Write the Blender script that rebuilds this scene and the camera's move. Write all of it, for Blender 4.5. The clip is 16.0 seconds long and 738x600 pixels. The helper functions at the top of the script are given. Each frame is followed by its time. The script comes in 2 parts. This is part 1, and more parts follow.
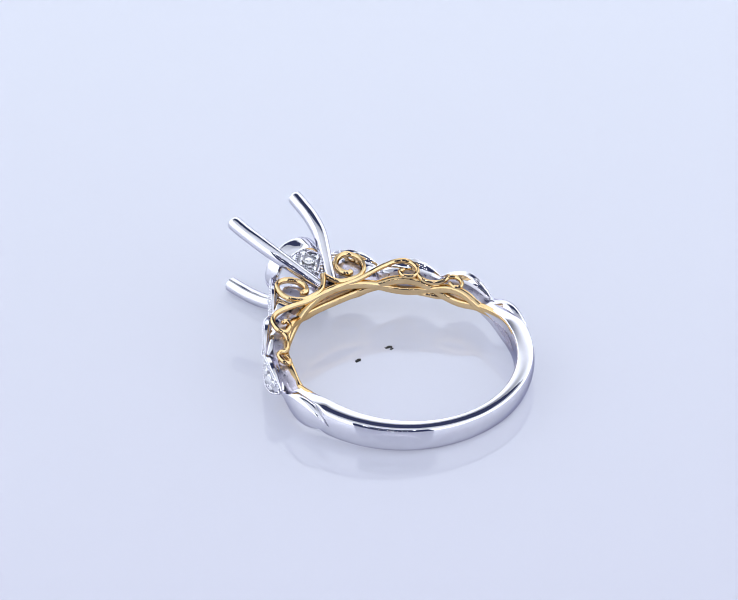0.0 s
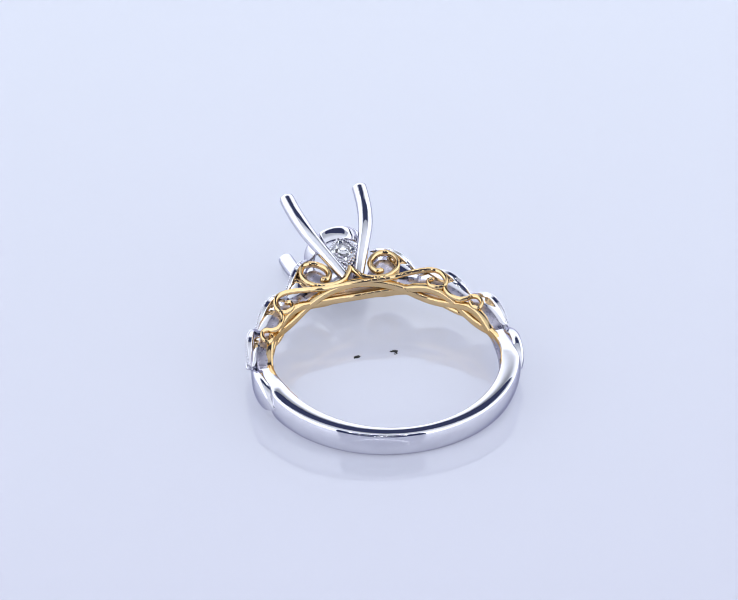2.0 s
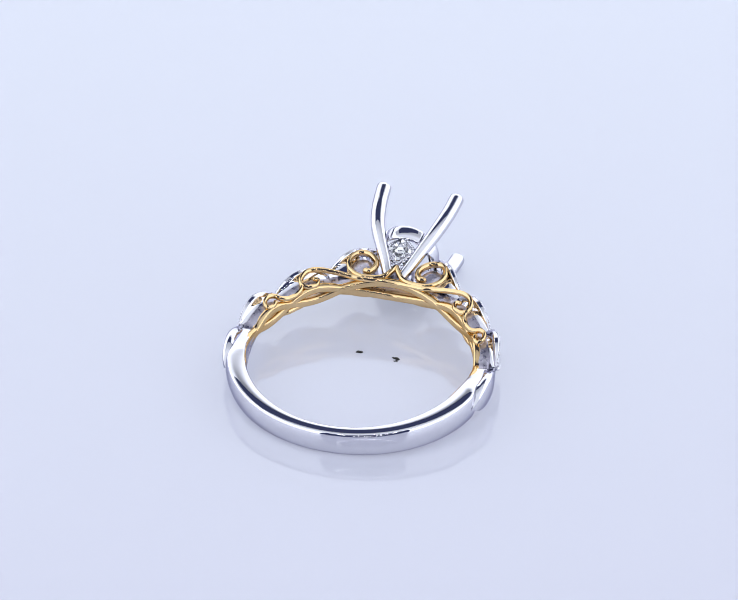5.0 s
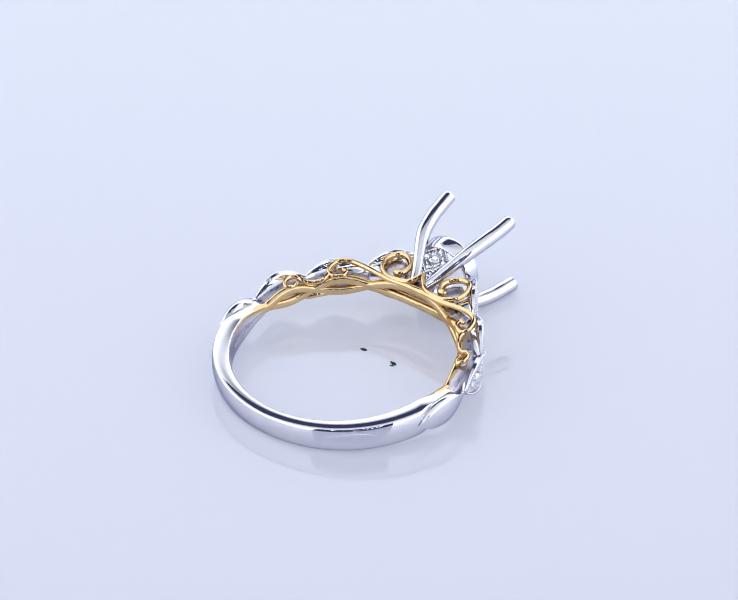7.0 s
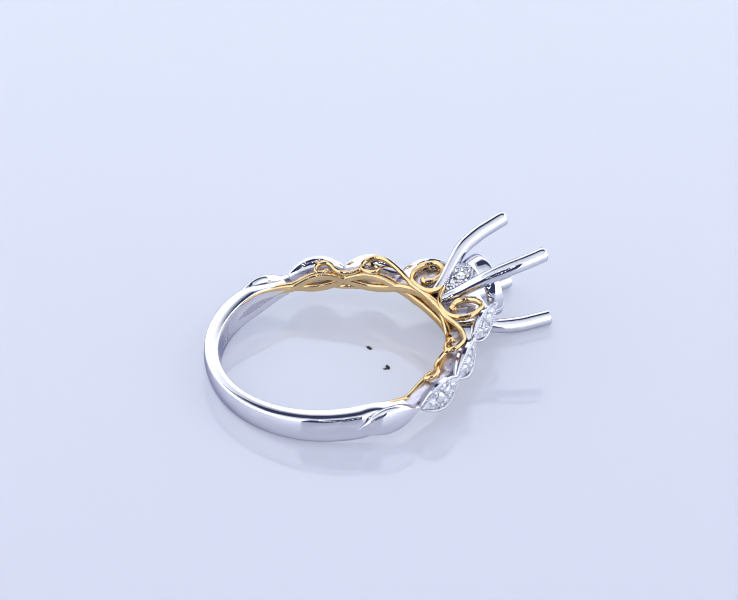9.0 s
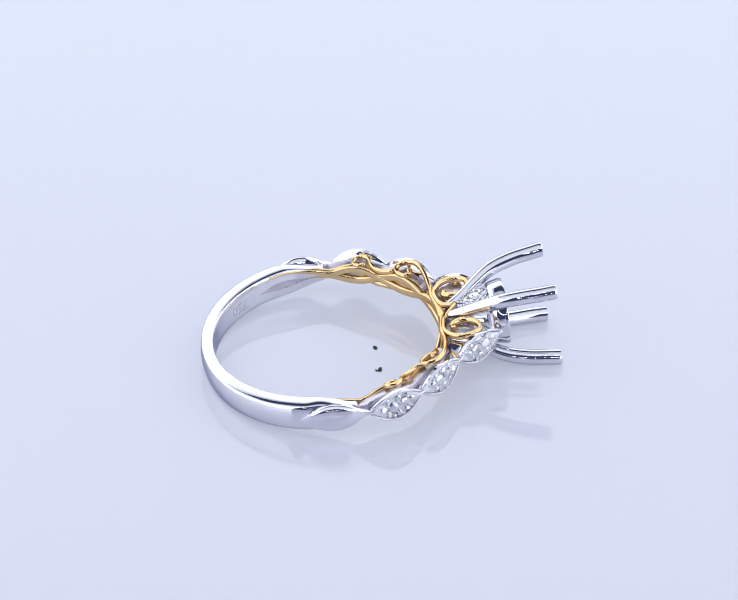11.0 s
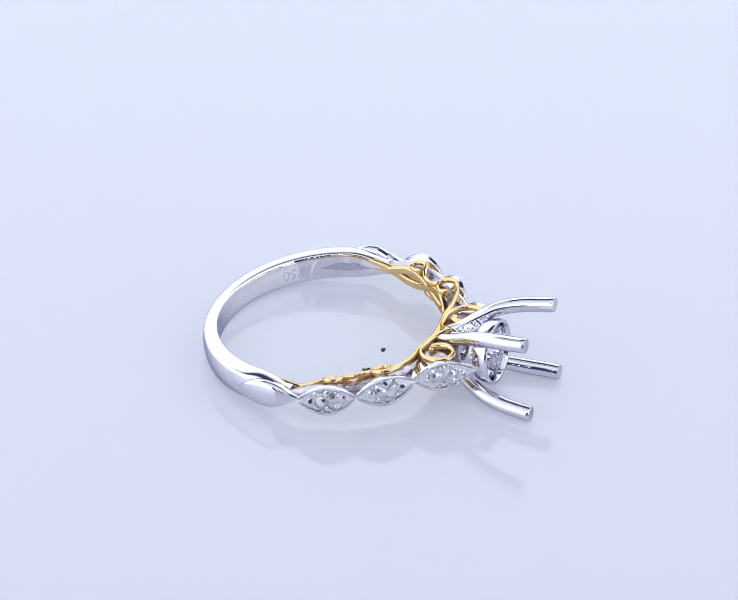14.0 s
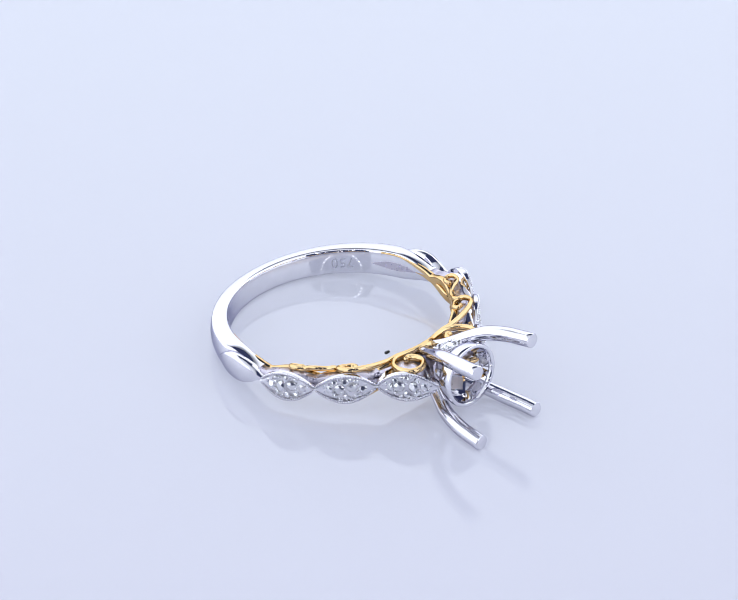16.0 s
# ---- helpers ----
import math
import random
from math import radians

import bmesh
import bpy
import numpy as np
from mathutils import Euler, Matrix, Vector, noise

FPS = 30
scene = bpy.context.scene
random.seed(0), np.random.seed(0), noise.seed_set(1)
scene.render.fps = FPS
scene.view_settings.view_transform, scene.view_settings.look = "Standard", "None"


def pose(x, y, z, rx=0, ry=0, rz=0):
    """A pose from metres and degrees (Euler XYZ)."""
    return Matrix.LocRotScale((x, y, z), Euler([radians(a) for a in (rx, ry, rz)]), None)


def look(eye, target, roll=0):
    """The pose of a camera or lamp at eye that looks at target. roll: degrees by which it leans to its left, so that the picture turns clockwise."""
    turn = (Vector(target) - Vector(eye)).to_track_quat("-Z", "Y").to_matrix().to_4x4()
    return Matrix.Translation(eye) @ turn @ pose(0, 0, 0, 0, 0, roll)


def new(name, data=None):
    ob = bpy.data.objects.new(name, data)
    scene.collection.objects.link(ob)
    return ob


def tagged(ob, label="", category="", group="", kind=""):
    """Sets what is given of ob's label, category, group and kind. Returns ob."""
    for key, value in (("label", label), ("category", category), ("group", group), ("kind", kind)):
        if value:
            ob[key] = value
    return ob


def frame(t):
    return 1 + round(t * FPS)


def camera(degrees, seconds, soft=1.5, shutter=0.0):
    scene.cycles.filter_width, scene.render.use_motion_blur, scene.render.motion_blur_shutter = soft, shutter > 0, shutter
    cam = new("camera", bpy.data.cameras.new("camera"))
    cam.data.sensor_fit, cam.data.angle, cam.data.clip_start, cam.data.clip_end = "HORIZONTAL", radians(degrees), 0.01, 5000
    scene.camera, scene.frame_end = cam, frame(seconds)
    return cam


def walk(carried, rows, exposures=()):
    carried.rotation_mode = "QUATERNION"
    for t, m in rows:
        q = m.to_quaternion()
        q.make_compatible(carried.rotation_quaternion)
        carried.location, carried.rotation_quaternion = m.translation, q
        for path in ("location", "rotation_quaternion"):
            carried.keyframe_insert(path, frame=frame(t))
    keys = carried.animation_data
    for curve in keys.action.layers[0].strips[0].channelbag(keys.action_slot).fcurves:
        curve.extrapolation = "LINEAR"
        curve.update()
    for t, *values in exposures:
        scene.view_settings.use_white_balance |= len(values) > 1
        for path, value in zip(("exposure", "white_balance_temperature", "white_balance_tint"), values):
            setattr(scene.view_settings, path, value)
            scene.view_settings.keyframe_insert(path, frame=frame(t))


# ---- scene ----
U = 0.001 / 29          # model units: 29 to the millimetre
TURN = [(0, 38.42), (1, 27.42), (2, 16.44), (3, 5.48), (3.5, 0.00), (4, -5.47), (5, -16.40), (6, -27.30), (7, -38.18), (8, -49.04), (9, -59.86), (10, -70.66), (11, -81.42), (12, -92.15), (13, -102.84), (14, -113.49), (15, -124.10), (16, -134.68)]

# ---- camera: still, about 28 cm from the ring, looking down at 35 degrees ----
EL = radians(35.0)
EYE = Vector((0, -8000 * U * math.cos(EL), 8000 * U * math.sin(EL)))
AIM = EYE + Vector((-0.00114, math.cos(EL) + 0.01518 * math.sin(EL), -math.sin(EL) + 0.01518 * math.cos(EL)))
cam = camera(11.194, 16.0, soft=0.9)
walk(cam, [(0, look(EYE, AIM, 0.1)), (16, look(EYE, AIM, 0.1))], exposures=[(0, 0.0), (16, 0.0)])

# ---- light: a light tent with glowing cloth sides, open towards a dark studio at the top and the lens ----
world = bpy.data.worlds.new("studio_dark")
scene.world = world
world.use_nodes = True
world.node_tree.nodes["Background"].inputs["Color"].default_value = (0.20, 0.24, 0.52, 1)
world.node_tree.nodes["Background"].inputs["Strength"].default_value = 0.24


# ---- materials ----
def material(name):
    m = bpy.data.materials.new(name)
    m.use_nodes = True
    nt = m.node_tree
    return m, nt, nt.nodes["Principled BSDF"]


def noise_node(nt, scale, detail=4.0):
    co = nt.nodes.new("ShaderNodeTexCoord")
    n = nt.nodes.new("ShaderNodeTexNoise")
    n.inputs["Scale"].default_value = scale
    n.inputs["Detail"].default_value = detail
    nt.links.new(co.outputs["Object"], n.inputs["Vector"])
    return n


def ramp_to(nt, fac, socket, lo, hi):
    r = nt.nodes.new("ShaderNodeMapRange")
    r.inputs["From Min"].default_value, r.inputs["From Max"].default_value = 0.3, 0.7
    r.inputs["To Min"].default_value, r.inputs["To Max"].default_value = lo, hi
    nt.links.new(fac, r.inputs["Value"])
    nt.links.new(r.outputs["Result"], socket)


def tint(nt, fac, socket, a, b):
    mix = nt.nodes.new("ShaderNodeMix")
    mix.data_type = "RGBA"
    mix.inputs["A"].default_value, mix.inputs["B"].default_value = (*a, 1), (*b, 1)
    nt.links.new(fac, mix.inputs["Factor"])
    nt.links.new(mix.outputs["Result"], socket)


def bump(nt, fac, bsdf, strength, distance):
    b = nt.nodes.new("ShaderNodeBump")
    b.inputs["Strength"].default_value, b.inputs["Distance"].default_value = strength, distance
    nt.links.new(fac, b.inputs["Height"])
    nt.links.new(b.outputs["Normal"], bsdf.inputs["Normal"])


def metal(name, a, b, lo, hi, relief=0.06, edge=(0.8, 0.8, 0.85)):
    m, nt, p = material(name)
    p.inputs["Metallic"].default_value = 1.0
    p.inputs["Specular Tint"].default_value = (*edge, 1)
    n = noise_node(nt, 900.0)
    tint(nt, n.outputs["Fac"], p.inputs["Base Color"], a, b)
    ramp_to(nt, noise_node(nt, 2600.0).outputs["Fac"], p.inputs["Roughness"], lo, hi)
    if relief:
        bump(nt, noise_node(nt, 1400.0, 2.0).outputs["Fac"], p, relief, 0.00004)
    return m


# The low violet edge tint paints shade along the outlines of polished parts.
WHITE_GOLD = metal("white_gold_polished", (0.79, 0.785, 0.82), (0.71, 0.705, 0.75), 0.0, 0.006, 0.0, (0.46, 0.46, 0.58))
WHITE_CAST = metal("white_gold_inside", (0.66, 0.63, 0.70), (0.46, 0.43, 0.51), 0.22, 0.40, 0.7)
YELLOW_GOLD = metal("yellow_gold", (0.83, 0.615, 0.345), (0.68, 0.48, 0.235), 0.04, 0.12, 0.05, (0.7, 0.56, 0.38))
PAVE_BED = metal("pave_bed", (0.93, 0.92, 0.96), (0.80, 0.79, 0.84), 0.3, 0.5, 0.3)
ENGRAVED = metal("engraved_matt", (0.66, 0.66, 0.72), (0.55, 0.55, 0.62), 0.25, 0.4)


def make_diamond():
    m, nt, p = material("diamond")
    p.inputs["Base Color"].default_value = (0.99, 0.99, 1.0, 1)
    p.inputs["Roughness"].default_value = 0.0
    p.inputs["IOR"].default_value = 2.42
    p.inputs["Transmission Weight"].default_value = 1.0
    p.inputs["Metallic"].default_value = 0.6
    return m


def make_acrylic():
    """White acrylic; light from below is painted as emission, brighter and bluer at the back."""
    m, nt, p = material("white_acrylic")
    tint(nt, noise_node(nt, 25.0).outputs["Fac"], p.inputs["Base Color"], (0.375, 0.388, 0.455), (0.365, 0.378, 0.445))
    ramp_to(nt, noise_node(nt, 60.0).outputs["Fac"], p.inputs["Roughness"], 0.012, 0.022)
    p.inputs["IOR"].default_value = 1.57
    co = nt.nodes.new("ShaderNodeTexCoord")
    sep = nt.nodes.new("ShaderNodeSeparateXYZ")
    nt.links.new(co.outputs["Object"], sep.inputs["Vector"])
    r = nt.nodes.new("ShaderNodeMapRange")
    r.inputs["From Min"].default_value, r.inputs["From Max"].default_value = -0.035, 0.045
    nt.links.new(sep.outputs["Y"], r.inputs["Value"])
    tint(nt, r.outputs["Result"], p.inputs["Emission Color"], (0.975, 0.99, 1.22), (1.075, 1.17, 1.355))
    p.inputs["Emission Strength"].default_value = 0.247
    return m


def make_glow(name, colour, strength):
    m, nt, p = material(name)
    p.inputs["Base Color"].default_value = (0.35, 0.36, 0.38, 1)
    p.inputs["Roughness"].default_value = 0.9
    p.inputs["Emission Color"].default_value = (*colour, 1)
    p.inputs["Emission Strength"].default_value = strength
    return m


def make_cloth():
    """Tent cloth, its glow painted: brighter low down, dimmest at the top middle."""
    m = make_glow("tent_cloth_painted_glow", (0.90, 0.935, 1.0), 0.8)
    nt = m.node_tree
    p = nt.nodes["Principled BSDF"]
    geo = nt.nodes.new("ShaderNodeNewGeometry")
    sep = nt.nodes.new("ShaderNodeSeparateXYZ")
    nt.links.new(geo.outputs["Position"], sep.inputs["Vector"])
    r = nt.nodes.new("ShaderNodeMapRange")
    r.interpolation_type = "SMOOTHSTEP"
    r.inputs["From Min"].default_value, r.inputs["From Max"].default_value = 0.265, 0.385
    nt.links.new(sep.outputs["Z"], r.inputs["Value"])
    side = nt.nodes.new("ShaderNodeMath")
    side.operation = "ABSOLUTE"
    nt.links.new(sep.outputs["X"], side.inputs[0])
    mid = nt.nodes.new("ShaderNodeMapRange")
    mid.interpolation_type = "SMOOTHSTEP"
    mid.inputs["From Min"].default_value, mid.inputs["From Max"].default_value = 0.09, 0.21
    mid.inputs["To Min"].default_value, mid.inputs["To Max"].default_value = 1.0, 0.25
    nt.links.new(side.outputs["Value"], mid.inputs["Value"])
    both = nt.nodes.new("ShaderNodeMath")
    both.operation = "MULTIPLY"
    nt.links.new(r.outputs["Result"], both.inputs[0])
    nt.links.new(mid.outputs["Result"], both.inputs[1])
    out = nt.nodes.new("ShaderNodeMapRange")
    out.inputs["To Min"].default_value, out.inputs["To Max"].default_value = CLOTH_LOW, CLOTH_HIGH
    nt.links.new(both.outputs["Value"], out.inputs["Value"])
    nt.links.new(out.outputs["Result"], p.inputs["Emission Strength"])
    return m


def make_top_cloth():
    """The tent's top, its glow painted to fade towards its gap at the back."""
    m = make_glow("top_cloth_painted_glow", (0.90, 0.935, 1.0), 0.56)
    nt = m.node_tree
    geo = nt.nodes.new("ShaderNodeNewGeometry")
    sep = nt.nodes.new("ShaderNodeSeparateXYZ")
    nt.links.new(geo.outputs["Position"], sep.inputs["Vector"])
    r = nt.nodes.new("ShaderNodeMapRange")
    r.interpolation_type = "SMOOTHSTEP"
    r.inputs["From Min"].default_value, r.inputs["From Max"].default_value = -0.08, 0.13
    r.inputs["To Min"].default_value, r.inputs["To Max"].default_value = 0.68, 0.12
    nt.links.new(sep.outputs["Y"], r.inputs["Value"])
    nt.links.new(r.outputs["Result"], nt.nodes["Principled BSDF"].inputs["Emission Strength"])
    return m


def make_plain(name, colour, rough):
    m, nt, p = material(name)
    tint(nt, noise_node(nt, 700.0).outputs["Fac"], p.inputs["Base Color"], colour, [c * 0.7 for c in colour])
    p.inputs["Roughness"].default_value = rough
    return m


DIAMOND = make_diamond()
ACRYLIC = make_acrylic()
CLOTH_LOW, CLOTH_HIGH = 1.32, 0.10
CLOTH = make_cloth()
TOP_CLOTH = make_top_cloth()
LED = make_glow("led_light", (0.95, 0.97, 1.0), 10.0)
PALE = make_plain("pale_plastic", (0.72, 0.72, 0.76), 0.5)
SOOT = make_plain("black_crumb", (0.015, 0.014, 0.016), 0.6)


# ---- mesh helpers ----
def finish(name, bm, mat, parent=None, label="", sharp=40):
    bmesh.ops.recalc_face_normals(bm, faces=bm.faces)
    me = bpy.data.meshes.new(name)
    bm.to_mesh(me)
    bm.free()
    me.materials.append(mat)
    for f in me.polygons:
        f.use_smooth = sharp > 0
    if sharp > 0:
        me.set_sharp_from_angle(angle=radians(sharp))
    ob = new(name, me)
    if parent:
        ob.parent = parent
    if label:
        ob["label"] = label
    return ob


part = finish

# The ring's own space: x across, y towards the head, w along the finger; it lies tilted on its shank and its lower claws.
TILT = radians(5.4)
CY, CZ = -98.0, 54.9


def spot(x, y, w):
    c, s = math.cos(TILT), math.sin(TILT)
    return Vector((x, CY + y * c - w * s, CZ + y * s + w * c)) * U


def polar(phi, r, w):
    a = radians(phi)
    return spot(r * math.sin(a), r * math.cos(a), w)


def skin(bm, rings, cap=True, close=False):
    """Joins rows of equally many places into a skin."""
    rows = [[bm.verts.new(p) for p in ring] for ring in rings]
    pairs = list(zip(rows, rows[1:])) + ([(rows[-1], rows[0])] if close else [])
    for a, b in pairs:
        n = len(a)
        for i in range(n):
            bm.faces.new((a[i], a[(i + 1) % n], b[(i + 1) % n], b[i]))
    if cap and not close:
        bm.faces.new(rows[0][::-1])
        bm.faces.new(rows[-1])
    return bm


def spline(points, steps=6):
    """A smooth line through the points (any number of values each)."""
    p = [np.array(q, float) for q in points]
    p = [2 * p[0] - p[1]] + p + [2 * p[-1] - p[-2]]
    out = []
    for a, b, c, d in zip(p, p[1:], p[2:], p[3:]):
        for k in range(steps):
            t = k / steps
            out.append(0.5 * (2 * b + (c - a) * t + (2 * a - 5 * b + 4 * c - d) * t * t + (3 * b - a - 3 * c + d) * t ** 3))
    return out + [p[-2]]


def wire(bm, line, radii, flat=1.0, sides=10, up=None):
    """A round or flattened wire along places in the ring's space; flat: its height over its width."""
    pts = [spot(*q[:3]) for q in line]
    upv = (spot(0, 0, 1) - spot(0, 0, 0)).normalized() if up is None else up
    rings = []
    for i, p in enumerate(pts):
        t = (pts[min(i + 1, len(pts) - 1)] - pts[max(i - 1, 0)]).normalized()
        side = t.cross(upv).normalized()
        top = side.cross(t).normalized()
        r = radii[i] * U
        rings.append([p + side * (r * math.cos(a)) + top * (r * flat * math.sin(a)) for a in (2 * math.pi * k / sides for k in range(sides))])
    return skin(bm, rings)


def ease(x):
    x = max(0.0, min(1.0, x))
    return x * x * (3 - 2 * x)


# ---- setting ----
def plane_sheet(name, corners, mat, thick, kind_label):
    bm = bmesh.new()
    c = [Vector(p) for p in corners]
    n = (c[1] - c[0]).cross(c[2] - c[0]).normalized() * thick
    skin(bm, [c, [p - n for p in c]])
    ob = finish(name, bm, mat, sharp=0)
    return tagged(ob, label=kind_label, kind="structure")


FW, FB, FF, HT = 0.32, 0.32, -0.32, 0.40
BACK, LIP = 0.40, 0.12     # height of the back cloth; where the top cloth ends, leaving a gap behind it
plane_sheet("floor", [(-FW, FF, 0), (FW, FF, 0), (FW, FB, 0), (-FW, FB, 0)], ACRYLIC, 0.006, "glossy white acrylic plate with painted glow from below, faintly bluish")
plane_sheet("wall_north", [(-FW, FB, 0), (FW, FB, 0), (FW, FB, BACK), (-FW, FB, BACK)], CLOTH, 0.003, "white cloth back of a light tent, glow painted in")
plane_sheet("wall_west", [(-FW, FF, 0), (-FW, FB, 0), (-FW, FB, HT), (-FW, FF, HT)], CLOTH, 0.003, "white cloth side of a light tent, glow painted in")
plane_sheet("wall_east", [(FW, FB, 0), (FW, FF, 0), (FW, FF, HT), (FW, FB, HT)], CLOTH, 0.003, "white cloth side of a light tent, glow painted in")
plane_sheet("ceiling", [(-FW, LIP, HT), (FW, LIP, HT), (FW, FF, HT), (-FW, FF, HT)], TOP_CLOTH, 0.003, "white cloth top of a light tent, glow painted in")
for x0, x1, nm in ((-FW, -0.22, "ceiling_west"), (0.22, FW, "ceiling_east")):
    plane_sheet(nm, [(x0, FB, HT), (x1, FB, HT), (x1, LIP, HT), (x0, LIP, HT)], TOP_CLOTH, 0.003, "white cloth top of a light tent beside its gap, glow painted in")
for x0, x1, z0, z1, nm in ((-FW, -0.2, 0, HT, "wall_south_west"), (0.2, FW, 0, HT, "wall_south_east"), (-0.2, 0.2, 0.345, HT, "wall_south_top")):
    plane_sheet(nm, [(x1, FF, z0), (x0, FF, z0), (x0, FF, z1), (x1, FF, z1)], CLOTH, 0.003, "white cloth front of a light tent beside its opening, glow painted in")


def ring_light():
    """The lamp round the lens, which the polished band mirrors as an oval of dots."""
    root = tagged(new("ring_light"), label="thin pale ring lamp with a circle of small white lights", category="lamp")
    fwd = (AIM - EYE).normalized()
    m = look(EYE + fwd * 0.02, AIM)
    root.matrix_world = m
    bm = bmesh.new()
    rings = []
    for k in range(48):
        a = 2 * math.pi * k / 48
        d = Vector((math.cos(a), math.sin(a), 0))
        rings.append([d * 0.079 + Vector((0, 0, 0.004)), d * 0.087 + Vector((0, 0, 0.004)), d * 0.087 + Vector((0, 0, 0.012)), d * 0.079 + Vector((0, 0, 0.012))])
    skin(bm, rings, close=True)
    part("housing", bm, PALE, root, "pale plastic ring housing")
    mesh = None
    for k in range(28):
        a = 2 * math.pi * (k + 0.5) / 28
        if mesh is None:
            bm = bmesh.new()
            bmesh.ops.create_uvsphere(bm, u_segments=10, v_segments=6, radius=0.0035)
            led = part("led", bm, LED, root)
            mesh = led.data
        else:
            led = new("led", mesh)
            led.parent = root
        led.location = (0.083 * math.cos(a), 0.083 * math.sin(a), 0.003)
    foot = m @ Vector((0, -0.086, 0.010))
    bm = bmesh.new()
    rings = [[Vector((foot.x + r * math.cos(a), foot.y + r * math.sin(a), z)) for a in (2 * math.pi * k / 16 for k in range(16))] for r, z in ((0.03, 0.0), (0.03, 0.003), (0.004, 0.005), (0.004, foot.z + 0.006))]
    skin(bm, rings)
    bm.transform(m.inverted())
    part("stand", bm, PALE, root, "thin pale lamp stand")
    return root


ring_light()


# ---- the ring ----
ring = tagged(new("ring"), label="white and yellow gold ring lying flat, its claw head empty", category="ring")


def shank_section(phi):
    d = 180 - abs(phi)                       # degrees from the back of the shank
    ro = 268.5 + 13.5 * ease(d / 75) - 9 * ease((d - 72) / 10)
    ri = 238
    h = 29.0 + 2 * ease(d / 70) - 20 * ease((d - 76) / 24)
    out = [(ro - (0.9 * h * s) ** 2 / 144, 0.9 * h * s) for s in (1, 0.82, 0.64, 0.46, 0.28, 0.1)]
    edge = out[0][0]
    top = [(edge - 2, h * 0.935), (edge - 5, h * 0.965), (edge - 9.5, h * 0.985), (edge - 14, h), (ri + 5.5, h * 0.996), (ri + 3.6, h * 0.968), (ri + 2.1, h * 0.905), (ri + 1.0, h * 0.78), (ri + 0.4, h * 0.55), (ri, h * 0.2)]
    half = out[::-1] + top
    return half + [(r, -w) for r, w in half[::-1]]


def band():
    bm = bmesh.new()
    rings = []
    for k in range(181):
        phi = 84 + (276 - 84) * k / 180
        p = phi if phi <= 180 else phi - 360
        rings.append([polar(p, r, w) for r, w in shank_section(p)])
    skin(bm, rings)
    part("shank", bm, WHITE_GOLD, ring, "polished plain white gold shank", 50)


band()

NODES = [-26.0, 26.0, 54.5, 80.0]       # where the two inner rails cross, from the head outwards


def rail_w(phi, high):
    """Height of the rail that runs high at the head; the other one mirrors it and runs out along the shank's upper edge."""
    a = abs(phi)
    for i, (lo, hi) in enumerate(zip(NODES, NODES[1:])):
        if lo <= a <= hi:
            return (-1) ** i * (18 if i == 0 else 14.5) * math.sin(math.pi * (a - lo) / (hi - lo))
    return -22 * ease((a - 80) / 26) - 4 * ease((a - 80) / 8) if high else 0.0


def rails():
    for sign, name in ((1, "upper_rail"), (-1, "lower_rail")):
        bm = bmesh.new()
        rings = []
        reach = 92 if sign > 0 else 113
        raw = [rail_w(reach * (k / 150 - 1), sign < 0) * sign for k in range(301)]
        for k in range(301):
            phi = reach * (k / 150 - 1)
            near = raw[max(0, k - 4):k + 5]
            w = sum(near) / len(near)
            end = ease((106 - abs(phi)) / 26) if sign < 0 else ease((92 - abs(phi)) / 12)
            hw, ht = 2.6 + 6.6 * end, 2.4 + 4.2 * end
            prof = [(-ht - 0.5, -0.5 * hw), (-ht - 0.9, 0), (-ht - 0.5, 0.5 * hw), (-ht + 0.3, 0.82 * hw), (-0.5 * ht, hw), (0.2 * ht, hw + 1.2 * end), (ht, 0.9 * hw), (ht, -0.9 * hw), (0.2 * ht, -hw - 1.2 * end), (-0.5 * ht, -hw), (-ht + 0.3, -0.82 * hw)]
            rings.append([polar(phi, (238.8 if sign > 0 else 239.4) + ht * 0.9 + a, w + b) for a, b in prof])
        skin(bm, rings)
        part(name, bm, YELLOW_GOLD, ring, "wavy yellow gold inner rail", 50)


rails()


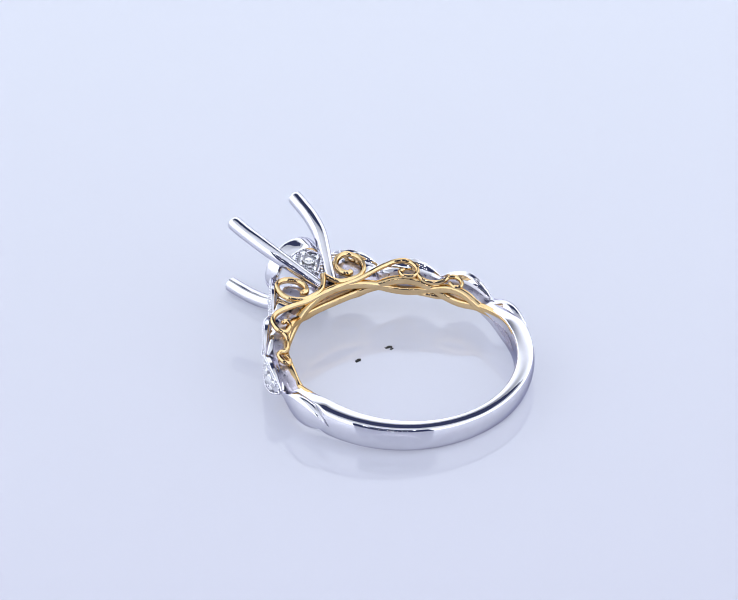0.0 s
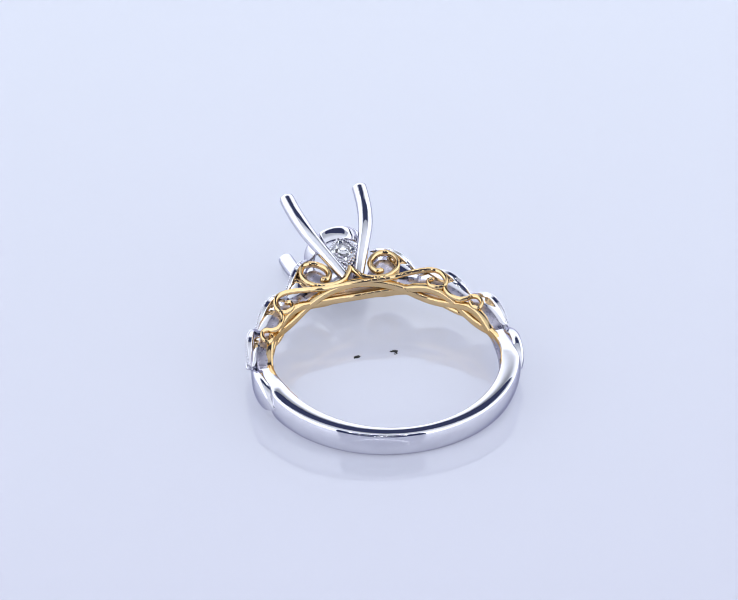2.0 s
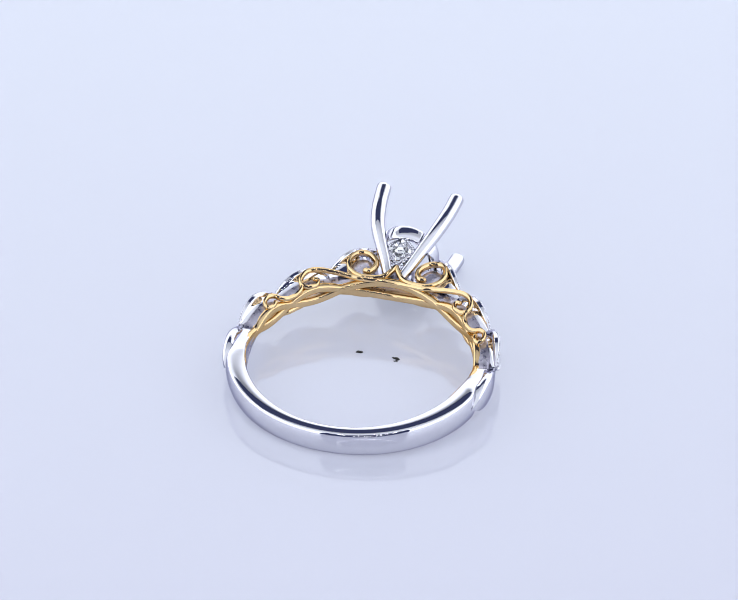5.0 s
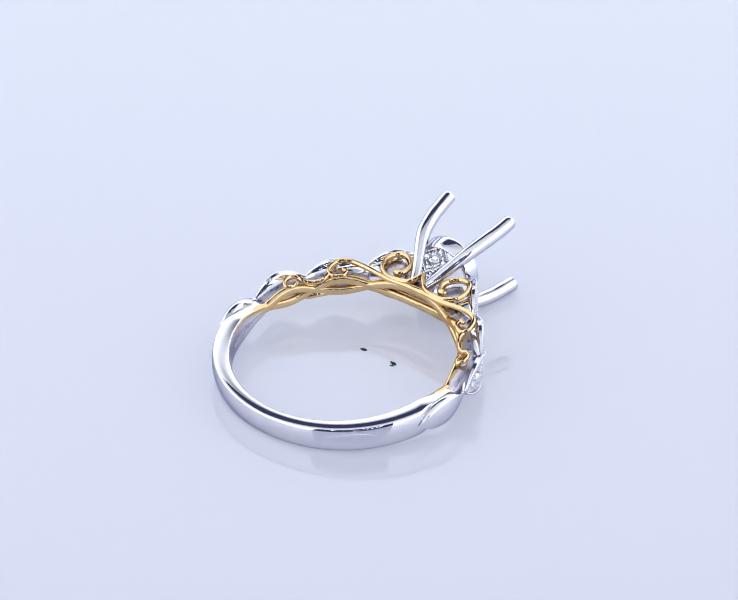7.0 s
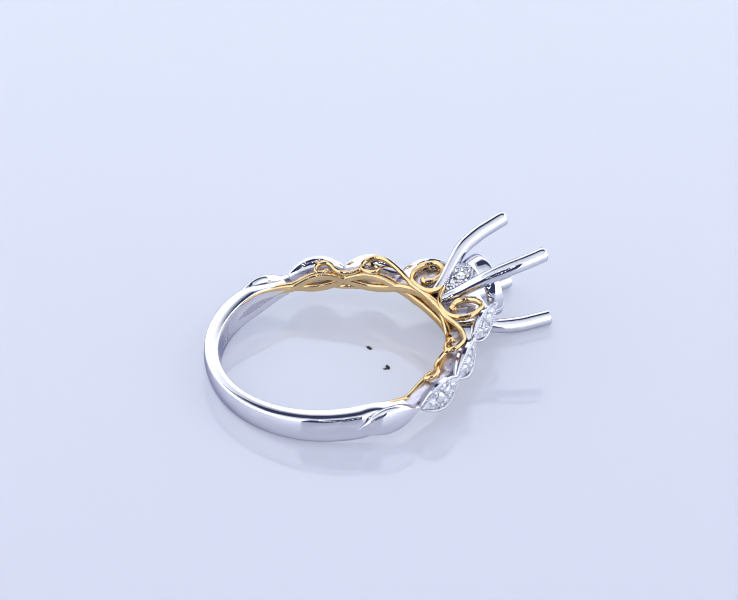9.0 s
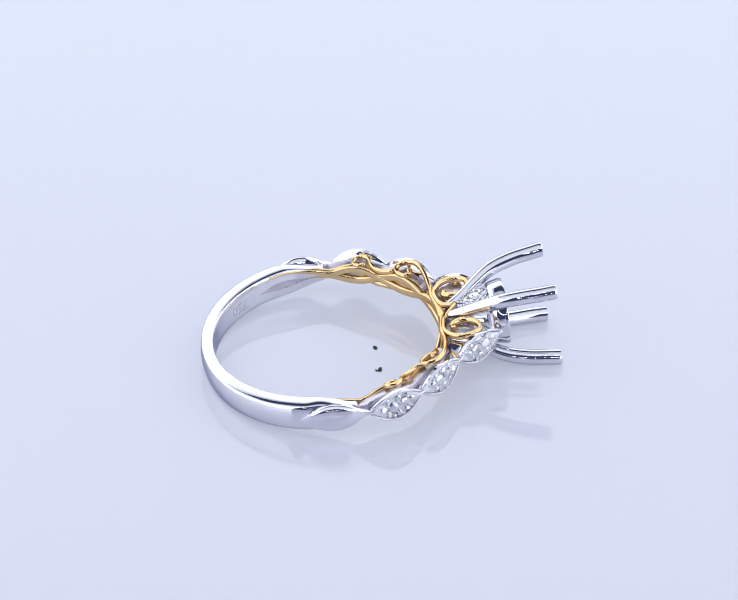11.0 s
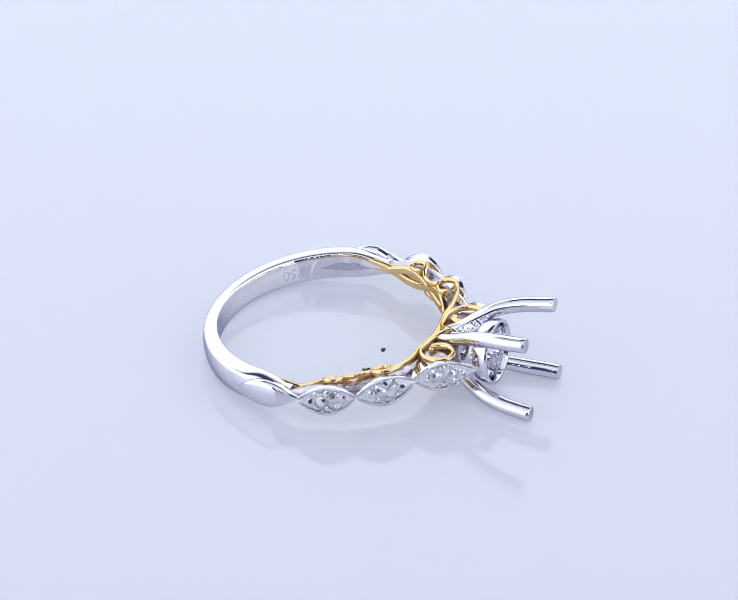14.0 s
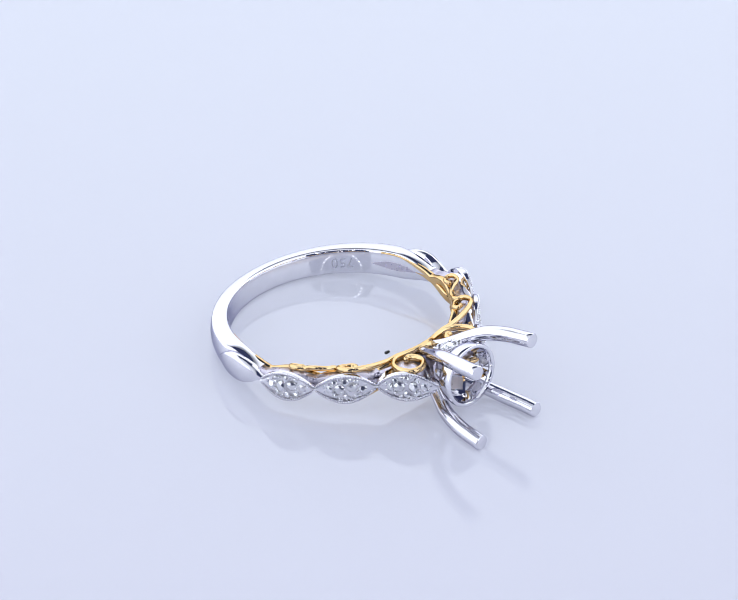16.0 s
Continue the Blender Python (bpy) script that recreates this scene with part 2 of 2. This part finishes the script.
def scrolls():
    """Yellow gold scroll wires on both flanks of the ring: angle, radius, height."""
    big = [(0, 277, 39), (1.5, 266, 34), (5.1, 252, 27), (10.9, 248, 25), (17.2, 254, 26), (20.7, 276, 27), (20.7, 301, 29), (18.3, 321, 30), (15.6, 327, 31), (12.1, 319, 30), (9.6, 299, 28), (9.9, 280, 27), (12.0, 268, 26), (13.8, 270, 26)]
    low = [(-1.5, 243, 21), (7.0, 243, 21.5), (15.5, 245, 24), (21.8, 255, 26), (29.5, 269, 32), (35.7, 279, 37), (40.5, 280, 37), (44.5, 268, 33), (45.4, 254, 28), (43.1, 245, 25), (38.8, 244, 25), (37.0, 254, 28), (38.5, 259, 30)]
    far = [(45.0, 258, 28), (47.2, 246, 24), (51.0, 241, 20), (55.9, 242, 21), (59.2, 250, 25), (61.0, 260, 30), (63.9, 265, 32), (67.4, 260, 30), (68.3, 248, 25), (65.5, 243, 23), (62.8, 247, 25)]
    for flank in (1, -1):
        for side in (1, -1):
            for name, pts, r0 in (("large_curl", big, 5.8), ("scroll_wire", low, 5.4), ("small_curl", far, 5.0)):
                bm = bmesh.new()
                line, rad = [], []
                fine = spline(pts, 8)
                for i, (phi, r, w) in enumerate(fine):
                    a = radians(phi * side)
                    if flank < 0:
                        w = -0.75 * w
                    line.append((r * math.sin(a), r * math.cos(a), w))
                    u = i / (len(fine) - 1)
                    rad.append(r0 * (1.0 + (0.22 if name == "large_curl" else -0.12) * ease((u - 0.5) / 0.4)))
                wire(bm, line, rad, 1.2)
                bmesh.ops.create_uvsphere(bm, u_segments=10, v_segments=6, radius=(7.2 if name == "large_curl" else 5.4) * U, matrix=Matrix.Translation(spot(*line[-1])))
                part(name, bm, YELLOW_GOLD, ring, "curled yellow gold wire")


scrolls()

# pointed oval plates of small stones: start, end and outer radius at both ends
PLATES = [(80.0, 55.5, 287, 289, 5), (55.5, 30.0, 289, 297, 3), (30.0, 10.9, 297, 368, -3)]


def brilliant(bm, m, r, sides=8):
    """A round cut stone with table, star, kite and girdle facets, its table along +z of m."""
    def circle(rad, z, n, off=0.0):
        return [bm.verts.new(m @ Vector((rad * math.cos(2 * math.pi * (k + off) / n), rad * math.sin(2 * math.pi * (k + off) / n), z))) for k in range(n)]
    n = sides
    table, crown, girdle = circle(r * 0.54, r * 0.33, n), circle(r * 0.78, r * 0.22, n, 0.5), circle(r, 0.02 * r, 2 * n)
    low, pav = circle(r, -0.04 * r, 2 * n), circle(r * 0.45, -0.5 * r, n)
    tip = bm.verts.new(m @ Vector((0, 0, -r * 0.86)))
    bm.faces.new(table)
    for k in range(n):
        j = (k + 1) % n
        g0, g1, g2 = 2 * k, 2 * k + 1, (2 * k + 2) % (2 * n)
        bm.faces.new((table[k], crown[k], table[j]))
        bm.faces.new((table[k], girdle[g0], crown[k]))
        bm.faces.new((crown[k], girdle[g2], table[j]))
        bm.faces.new((girdle[g0], girdle[g1], crown[k]))
        bm.faces.new((girdle[g1], girdle[g2], crown[k]))
        bm.faces.new((girdle[g0], low[g0], low[g1], girdle[g1]))
        bm.faces.new((girdle[g1], low[g1], low[g2], girdle[g2]))
        bm.faces.new((low[g0], pav[k], low[g1]))
        bm.faces.new((low[g1], pav[k], pav[j]))
        bm.faces.new((low[g1], pav[j], low[g2]))
        bm.faces.new((pav[k], tip, pav[j]))


def frame_at(phi, r, w, slope=0.0):
    """A pose on the outside of the ring with z outwards."""
    o = polar(phi, r, w)
    t = (polar(phi + 0.5, r + slope * 0.5, w) - polar(phi - 0.5, r - slope * 0.5, w)).normalized()
    up = (spot(0, 0, 1) - spot(0, 0, 0)).normalized()
    z = t.cross(up).normalized()
    if z.dot(o - spot(0, 0, w)) < 0:
        z = -z
    y = z.cross(t).normalized()
    m = Matrix((t, y, z)).transposed().to_4x4()
    m.translation = o
    return m


def plates():
    for side in (1, -1):
        for a, b, ra, rb, swell in PLATES:
            bm = bmesh.new()
            rings, beds = [], []
            n = 32
            for k in range(n + 1):
                u = -1 + 2 * k / n
                phi = (a + (b - a) * k / n) * side
                r = ra + (rb - ra) * k / n + swell * (1 - u * u)
                h = 4 + 29 * (1 - abs(u) ** 1.9)
                base = min(r - 30, 258 + 0.5 * (r - 300) * (r > 300))
                dip = 3 + 7.5 * (1 - u * u)
                k2 = 0.28 + 0.72 * (1 - u * u)
                e = min(1, h / 9)
                side_wall = [(r - 2 * k2, h + 1.5 * e), (r - 9 * k2, h + 1.2 * e), (r - 11 * k2, h - 0.5 * e), (r - 12.5 * k2, h * 0.87), (r - 15 * k2, h * 0.72), (r - 19 * k2, h * 0.62), (r - 25 * k2, h * 0.56), (r - (r - base) * k2, h * 0.52)]
                prof = [(r, h)] + side_wall + [(q, -w) for q, w in side_wall[::-1]] + [(r, -h), (r, -h + 5 * e), (r - dip, -h + 7 * e), (r - dip, h - 7 * e), (r, h - 5 * e)]
                rings.append([polar(phi, q, w) for q, w in prof])
                wide = max(0.6, h - 6.5 * e)
                beds.append([polar(phi, q, w) for q, w in ((r - dip - 1, wide), (r - dip + 6, wide), (r - dip + 7.5, 0), (r - dip + 6, -wide), (r - dip - 1, -wide))])
            skin(bm, rings)
            bed = bmesh.new()
            skin(bed, beds)
            body = part("marquise_plate", bm, WHITE_GOLD, ring, "pointed oval white gold plate set with small diamonds", 30)
            slope = (rb - ra) / abs(b - a) * (1 if side * (b - a) > 0 else -1)
            bm = bmesh.new()
            steps = 26
            for k in range(1, steps):
                u = -1 + 2 * k / steps
                phi = (a + (b - a) * k / steps) * side
                r = ra + (rb - ra) * k / steps + swell * (1 - u * u)
                h = 4 + 29 * (1 - abs(u) ** 1.9)
                for s in (1, -1):
                    bmesh.ops.create_icosphere(bm, subdivisions=1, radius=3.1 * U, matrix=Matrix.Translation(polar(phi, r + 0.8, s * (h - 1.8))))
            part("pave_bed", bed, PAVE_BED, body, "pierced bed under the stones")
            part("milgrain", bm, WHITE_GOLD, body, "row of tiny white gold beads")
            for u, w, size in ((-0.2, 0, 12.5), (0.22, 2, 12), (-0.53, 0, 9.5), (0.55, 0, 9), (-0.79, 0, 5.5), (0.79, 0, 5.5), (0.0, 19, 8), (0.01, -19, 8), (-0.33, 17, 6), (0.35, 17, 6), (-0.34, -17, 6), (0.34, -16, 6), (-0.37, 9.5, 4.6), (0.4, 10.5, 4.6), (-0.37, -9.5, 4.6), (0.4, -9.5, 4.6), (-0.16, 23.5, 4.4), (0.17, 23.5, 4.4), (-0.16, -23.5, 4.4), (0.17, -23.5, 4.4), (0.66, 6, 4), (-0.66, -6, 4), (-0.66, 7, 4), (0.66, -7, 4)):
                t = (u + 1) / 2
                phi = (a + (b - a) * t) * side
                r = ra + (rb - ra) * t + swell * (1 - u * u) - 1.5
                bm = bmesh.new()
                brilliant(bm, frame_at(phi, r, w, slope) @ pose(0, 0, 0, random.uniform(-26, 26), random.uniform(-26, 26), random.uniform(0, 60)), size * U, 8)
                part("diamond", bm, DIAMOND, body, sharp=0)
            bm = bmesh.new()
            for u, w in ((0.0, 9.5), (0.0, -9.5), (-0.39, 8), (0.4, 9), (-0.39, -8), (0.4, -8), (-0.17, 22), (0.18, 21), (-0.17, -22), (0.17, -21), (-0.68, 4), (0.68, -4), (-0.5, 13), (0.5, -13)):
                t = (u + 1) / 2
                phi = (a + (b - a) * t) * side
                r = ra + (rb - ra) * t + swell * (1 - u * u)
                bmesh.ops.create_icosphere(bm, subdivisions=1, radius=2.8 * U, matrix=Matrix.Translation(polar(phi, r + 0.5, w)))
            part("setting_beads", bm, WHITE_GOLD, body)


plates()


def galleries():
    """Rough white gold web behind the scrolls, under the plates."""
    for side in (1, -1):
        bm = bmesh.new()
        rings = []
        for k in range(41):
            phi = 27 + 61 * k / 40
            h = (11 + 10 * abs(math.sin(math.pi * (phi - 30) / 25.2))) * (0.4 + 0.6 * ease((87 - phi) / 9))
            rings.append([polar(phi * side, r, w) for r, w in ((246, h - 3), (249, h - 1), (268, h + 1), (272, h - 4), (272, 4 - h), (268, -h - 1), (249, 1 - h), (246, 3 - h))])
        skin(bm, rings)
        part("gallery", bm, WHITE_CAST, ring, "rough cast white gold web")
    bm = bmesh.new()
    rings = []
    for k in range(41):
        phi = -27 + 54 * k / 40
        h = 7 + 11 * math.cos(math.radians(phi) * 3.2)
        rings.append([polar(phi, r, w) for r, w in ((251, h - 3), (254, h), (264, h), (267, h - 4), (267, 4 - h), (264, -h), (254, -h), (251, 3 - h))])
    skin(bm, rings)
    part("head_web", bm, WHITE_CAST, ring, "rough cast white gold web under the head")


galleries()


def gallery_lobes():
    """Rough cast lobes seen through the large curls beside the head."""
    for side in (1, -1):
        bm = bmesh.new()
        rings = []
        for k in range(25):
            t = k / 24
            phi = 8.5 + 13.5 * t
            bulge = math.sin(math.pi * min(1, max(0, t))) ** 0.6
            lo, hi = 284 - 26 * bulge, 286 + 36 * bulge * (1 - 0.25 * t)
            h = 10 + 13 * bulge
            prof = [(lo, h * 0.6), (lo + 2, h * 0.9), ((2 * lo + hi) / 3, h + 2.5 * math.sin(9 * t)), ((lo + 2 * hi) / 3, h - 2 * math.sin(11 * t + 1)), (hi - 2, h * 0.9), (hi, h * 0.6)]
            rings.append([polar(phi * side, r, w) for r, w in prof + [(r, -w) for r, w in prof[::-1]]])
        skin(bm, rings)
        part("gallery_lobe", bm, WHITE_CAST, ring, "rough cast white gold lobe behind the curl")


gallery_lobes()


def leaves():
    """The swelling leaf between the last plate and the plain shank, ending in a point on it."""
    shape = spline([(80, 4, 286), (83, 9, 286), (87, 21, 288.5), (92, 30, 291.5), (97, 31, 291.5), (102, 24, 290), (105.5, 14, 287.5), (109, 1.0, 282.5)], 6)
    for side in (1, -1):
        bm = bmesh.new()
        rings = []
        for phi, h, r in shape:
            h = max(h, 1.0)
            half = [(r - (h * s) ** 2 / 150, h * s) for s in (0.1, 0.3, 0.5, 0.7, 0.85)] + [(r - h * h / 150 - 3, h * 0.96), (r - h * h / 150 - 7, h), (r - 22, h * 0.9), (r - 27, h * 0.5)]
            rings.append([polar(phi * side, q, w) for q, w in half + [(q, -w) for q, w in half[::-1]]])
        skin(bm, rings)
        part("leaf", bm, WHITE_GOLD, ring, "smooth leaf-shaped white gold shoulder", 50)


leaves()


HEAD_X = -4.0       # the head sits a little off the middle of the shank


def head():
    bm = bmesh.new()
    rings = []
    for k in range(64):
        a = 2 * math.pi * k / 64
        c, s = math.cos(a), math.sin(a)
        rings.append([spot(r * c + HEAD_X, y, r * s) for r, y in ((56, 350), (61, 349), (63.5, 351), (67, 362), (69.5, 374), (70, 380), (69, 382.5), (66.5, 383.5), (62, 383), (60, 380.5), (58.5, 372), (56, 360))])
    skin(bm, rings, close=True)
    crown = part("basket_ring", bm, WHITE_GOLD, ring, "white gold ring joining four empty claws")
    for sx in (1, -1):
        for sw in (1, -1):
            bm = bmesh.new()
            pts = [(14, 262, 22), (27, 292, 33), (46, 330, 52), (63, 368, 68), (74, 413, 77), (79, 448, 80.5), (82, 481.5, 84)]
            line = spline([(x * sx + HEAD_X * ease((y - 262) / 110), y, w * sw) for x, y, w in pts], 5)
            rad = [12 + 4.2 * ease(i / (len(line) - 1) * 1.5) for i in range(len(line))]
            line.append(line[-1] + np.array((0, 1.6, 0)))
            rad.append(rad[-1] - 1.6)
            wire(bm, line, rad, 1.0, 16, up=Vector((0.3, 0, 1)).normalized())
            part("claw", bm, WHITE_GOLD, crown, "rounded white gold claw")
    bm = bmesh.new()
    rings = []
    for y, r in ((262, 9), (272, 15), (288, 18), (300, 12)):
        rings.append([spot(r * math.cos(a), y, r * math.sin(a)) for a in (2 * math.pi * k / 20 for k in range(20))])
    skin(bm, rings)
    part("base", bm, WHITE_CAST, crown)
    bm = bmesh.new()
    rings = []
    for k in range(48):
        a = 2 * math.pi * k / 48
        rings.append([spot(r * math.cos(a) + HEAD_X, y, r * math.sin(a)) for r, y in ((31, 297), (36, 298), (38, 304), (37.5, 309), (34, 310), (30, 306))])
    skin(bm, rings, close=True)
    part("under_gallery", bm, WHITE_CAST, crown, "small white gold ring under the basket")
    for sw in (1, -1):
        m = Matrix.Translation(spot(HEAD_X, 323, 46 * sw)) @ pose(0, 0, 0, 5.4 + (18 if sw > 0 else -18 + 180), 0, 0)

        def kite(r, a, z):
            q = r / (abs(math.cos(a)) + abs(math.sin(a))) ** 0.85
            return m @ (Vector((q * math.cos(a), q * math.sin(a), z)) * U)
        bm = bmesh.new()
        turn = [2 * math.pi * k / 48 for k in range(48)]
        skin(bm, [[kite(rr, a, z) for a in turn] for rr, z in ((35, -10), (38, -3), (38.5, 1), (37, 3.4), (34.5, 4.2), (32, 3), (30.5, -1), (28, -10))], cap=False, close=True)
        part("kite_bezel", bm, WHITE_GOLD, crown, "kite-shaped white gold setting")
        bm = bmesh.new()
        skin(bm, [[kite(rr, a, z) for a in turn] for rr, z in ((31, -6), (31, -1.5), (20, 0.5), (14, -4))])
        part("kite_bed", bm, PAVE_BED, crown, "pierced bed under the stones")
        bm = bmesh.new()
        for k in range(32):
            bmesh.ops.create_icosphere(bm, subdivisions=1, radius=2.6 * U, matrix=Matrix.Translation(kite(35, 2 * math.pi * (k + 0.5) / 32, 4.4)))
        for k in range(8):
            a = math.pi * (k + 0.5) / 4
            bmesh.ops.create_icosphere(bm, subdivisions=1, radius=3.2 * U, matrix=Matrix.Translation(m @ (Vector((18.5 * math.cos(a), 18.5 * math.sin(a), 4)) * U)))
        part("kite_milgrain", bm, WHITE_GOLD, crown, "row of tiny white gold beads")
        for x, y, r in ((0, 0, 13), (22, 0, 6.5), (-22, 0, 6.5), (0, 22, 6.5), (0, -22, 6.5), (11.5, 11.5, 5), (-11.5, 11.5, 5), (11.5, -11.5, 5), (-11.5, -11.5, 5)):
            bm = bmesh.new()
            brilliant(bm, m @ pose(x * U, y * U, 3 * U, 24 * random.choice((-1, 1)), random.uniform(-24, 24), random.uniform(0, 45)), r * U)
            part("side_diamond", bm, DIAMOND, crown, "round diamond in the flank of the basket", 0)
    for sx in (1, -1):
        for sw in (1, -1):
            bm = bmesh.new()
            for k in range(7):
                t = k / 6
                bmesh.ops.create_icosphere(bm, subdivisions=1, radius=(4.6 - 1.4 * t) * U, matrix=Matrix.Translation(spot((8 + 22 * t) * sx + HEAD_X, 284 + 34 * t, (33 + 20 * t) * sw)))
            part("bead_row", bm, WHITE_GOLD, crown, "short row of white gold beads beside the claw")
    return crown


head()


def engraving():
    cu = bpy.data.curves.new("hallmark", "FONT")
    cu.body = "750"
    cu.size = 34
    cu.align_x, cu.align_y = "CENTER", "CENTER"
    cu.extrude = 0.4
    tmp = new("hallmark_text", cu)
    me = bpy.data.meshes.new_from_object(tmp.evaluated_get(bpy.context.evaluated_depsgraph_get()))
    bpy.data.objects.remove(tmp)
    for v in me.vertices:
        phi = -134.3 - math.degrees(v.co.x / 238)
        v.co = polar(phi, 238.2 - v.co.z, -v.co.y - 1)
    me.materials.append(ENGRAVED)
    ob = new("hallmark", me)
    ob.parent = ring
    ob["label"] = "engraved number inside the shank"


engraving()


def recess_plates():
    """Raised pointed plates inside the shank, next to the gold rails, painting in hollows' shade."""
    for side in (1, -1):
        bm = bmesh.new()
        rings = []
        for k in range(25):
            t = k / 24
            h = 0.6 + 9 * math.sin(math.pi * t) ** 1.2
            phi = (92 + 27 * t) * side
            rings.append([polar(phi, r, w - 1) for r, w in ((237.2, h), (237.2, -h), (241, -h), (241, h))])
        skin(bm, rings)
        part("hollow_shade", bm, WHITE_CAST, ring, "rough pointed plate inside the shank, dark for a recess's shade")


recess_plates()


# ---- two crumbs on the plate, turning with it ----
def crumb(name, x, y, bits):
    bm = bmesh.new()
    for dx, dy, s in bits:
        m = Matrix.Translation(Vector((x + dx, y + dy, s * 0.2)) * U) @ pose(0, 0, 0, 0, 0, 40 * dx) @ Matrix.Diagonal((s * U * 1.3, s * U * 0.85, s * U * 0.22, 1))
        bmesh.ops.create_icosphere(bm, subdivisions=2, radius=1.0, matrix=m)
    for v in bm.verts:
        v.co += Vector(noise.noise_vector(v.co * 9000)) * 0.9 * U
        v.co.z = max(v.co.z, 0.00001)
    ob = finish(name, bm, SOOT, sharp=60)
    return tagged(ob, label="tiny black crumb lying on the white plate", category="crumb", group="crumbs on the plate")


crumbs = [crumb("crumb", -33.5, 9.0, ((0, 0, 5.5), (4, 2, 3.5), (-4, -1, 3))), crumb("crumb", 48.4, 6.0, ((0, 2, 5), (-6, 3, 3), (3, -5, 3.2), (-1, -8, 2), (6, 0, 2.6)))]


def motions():
    rows = [(t, pose(0, 0, 0, 0, 0, a)) for t, a in TURN]
    walk(ring, rows)
    for c in crumbs:
        walk(c, rows)


motions()
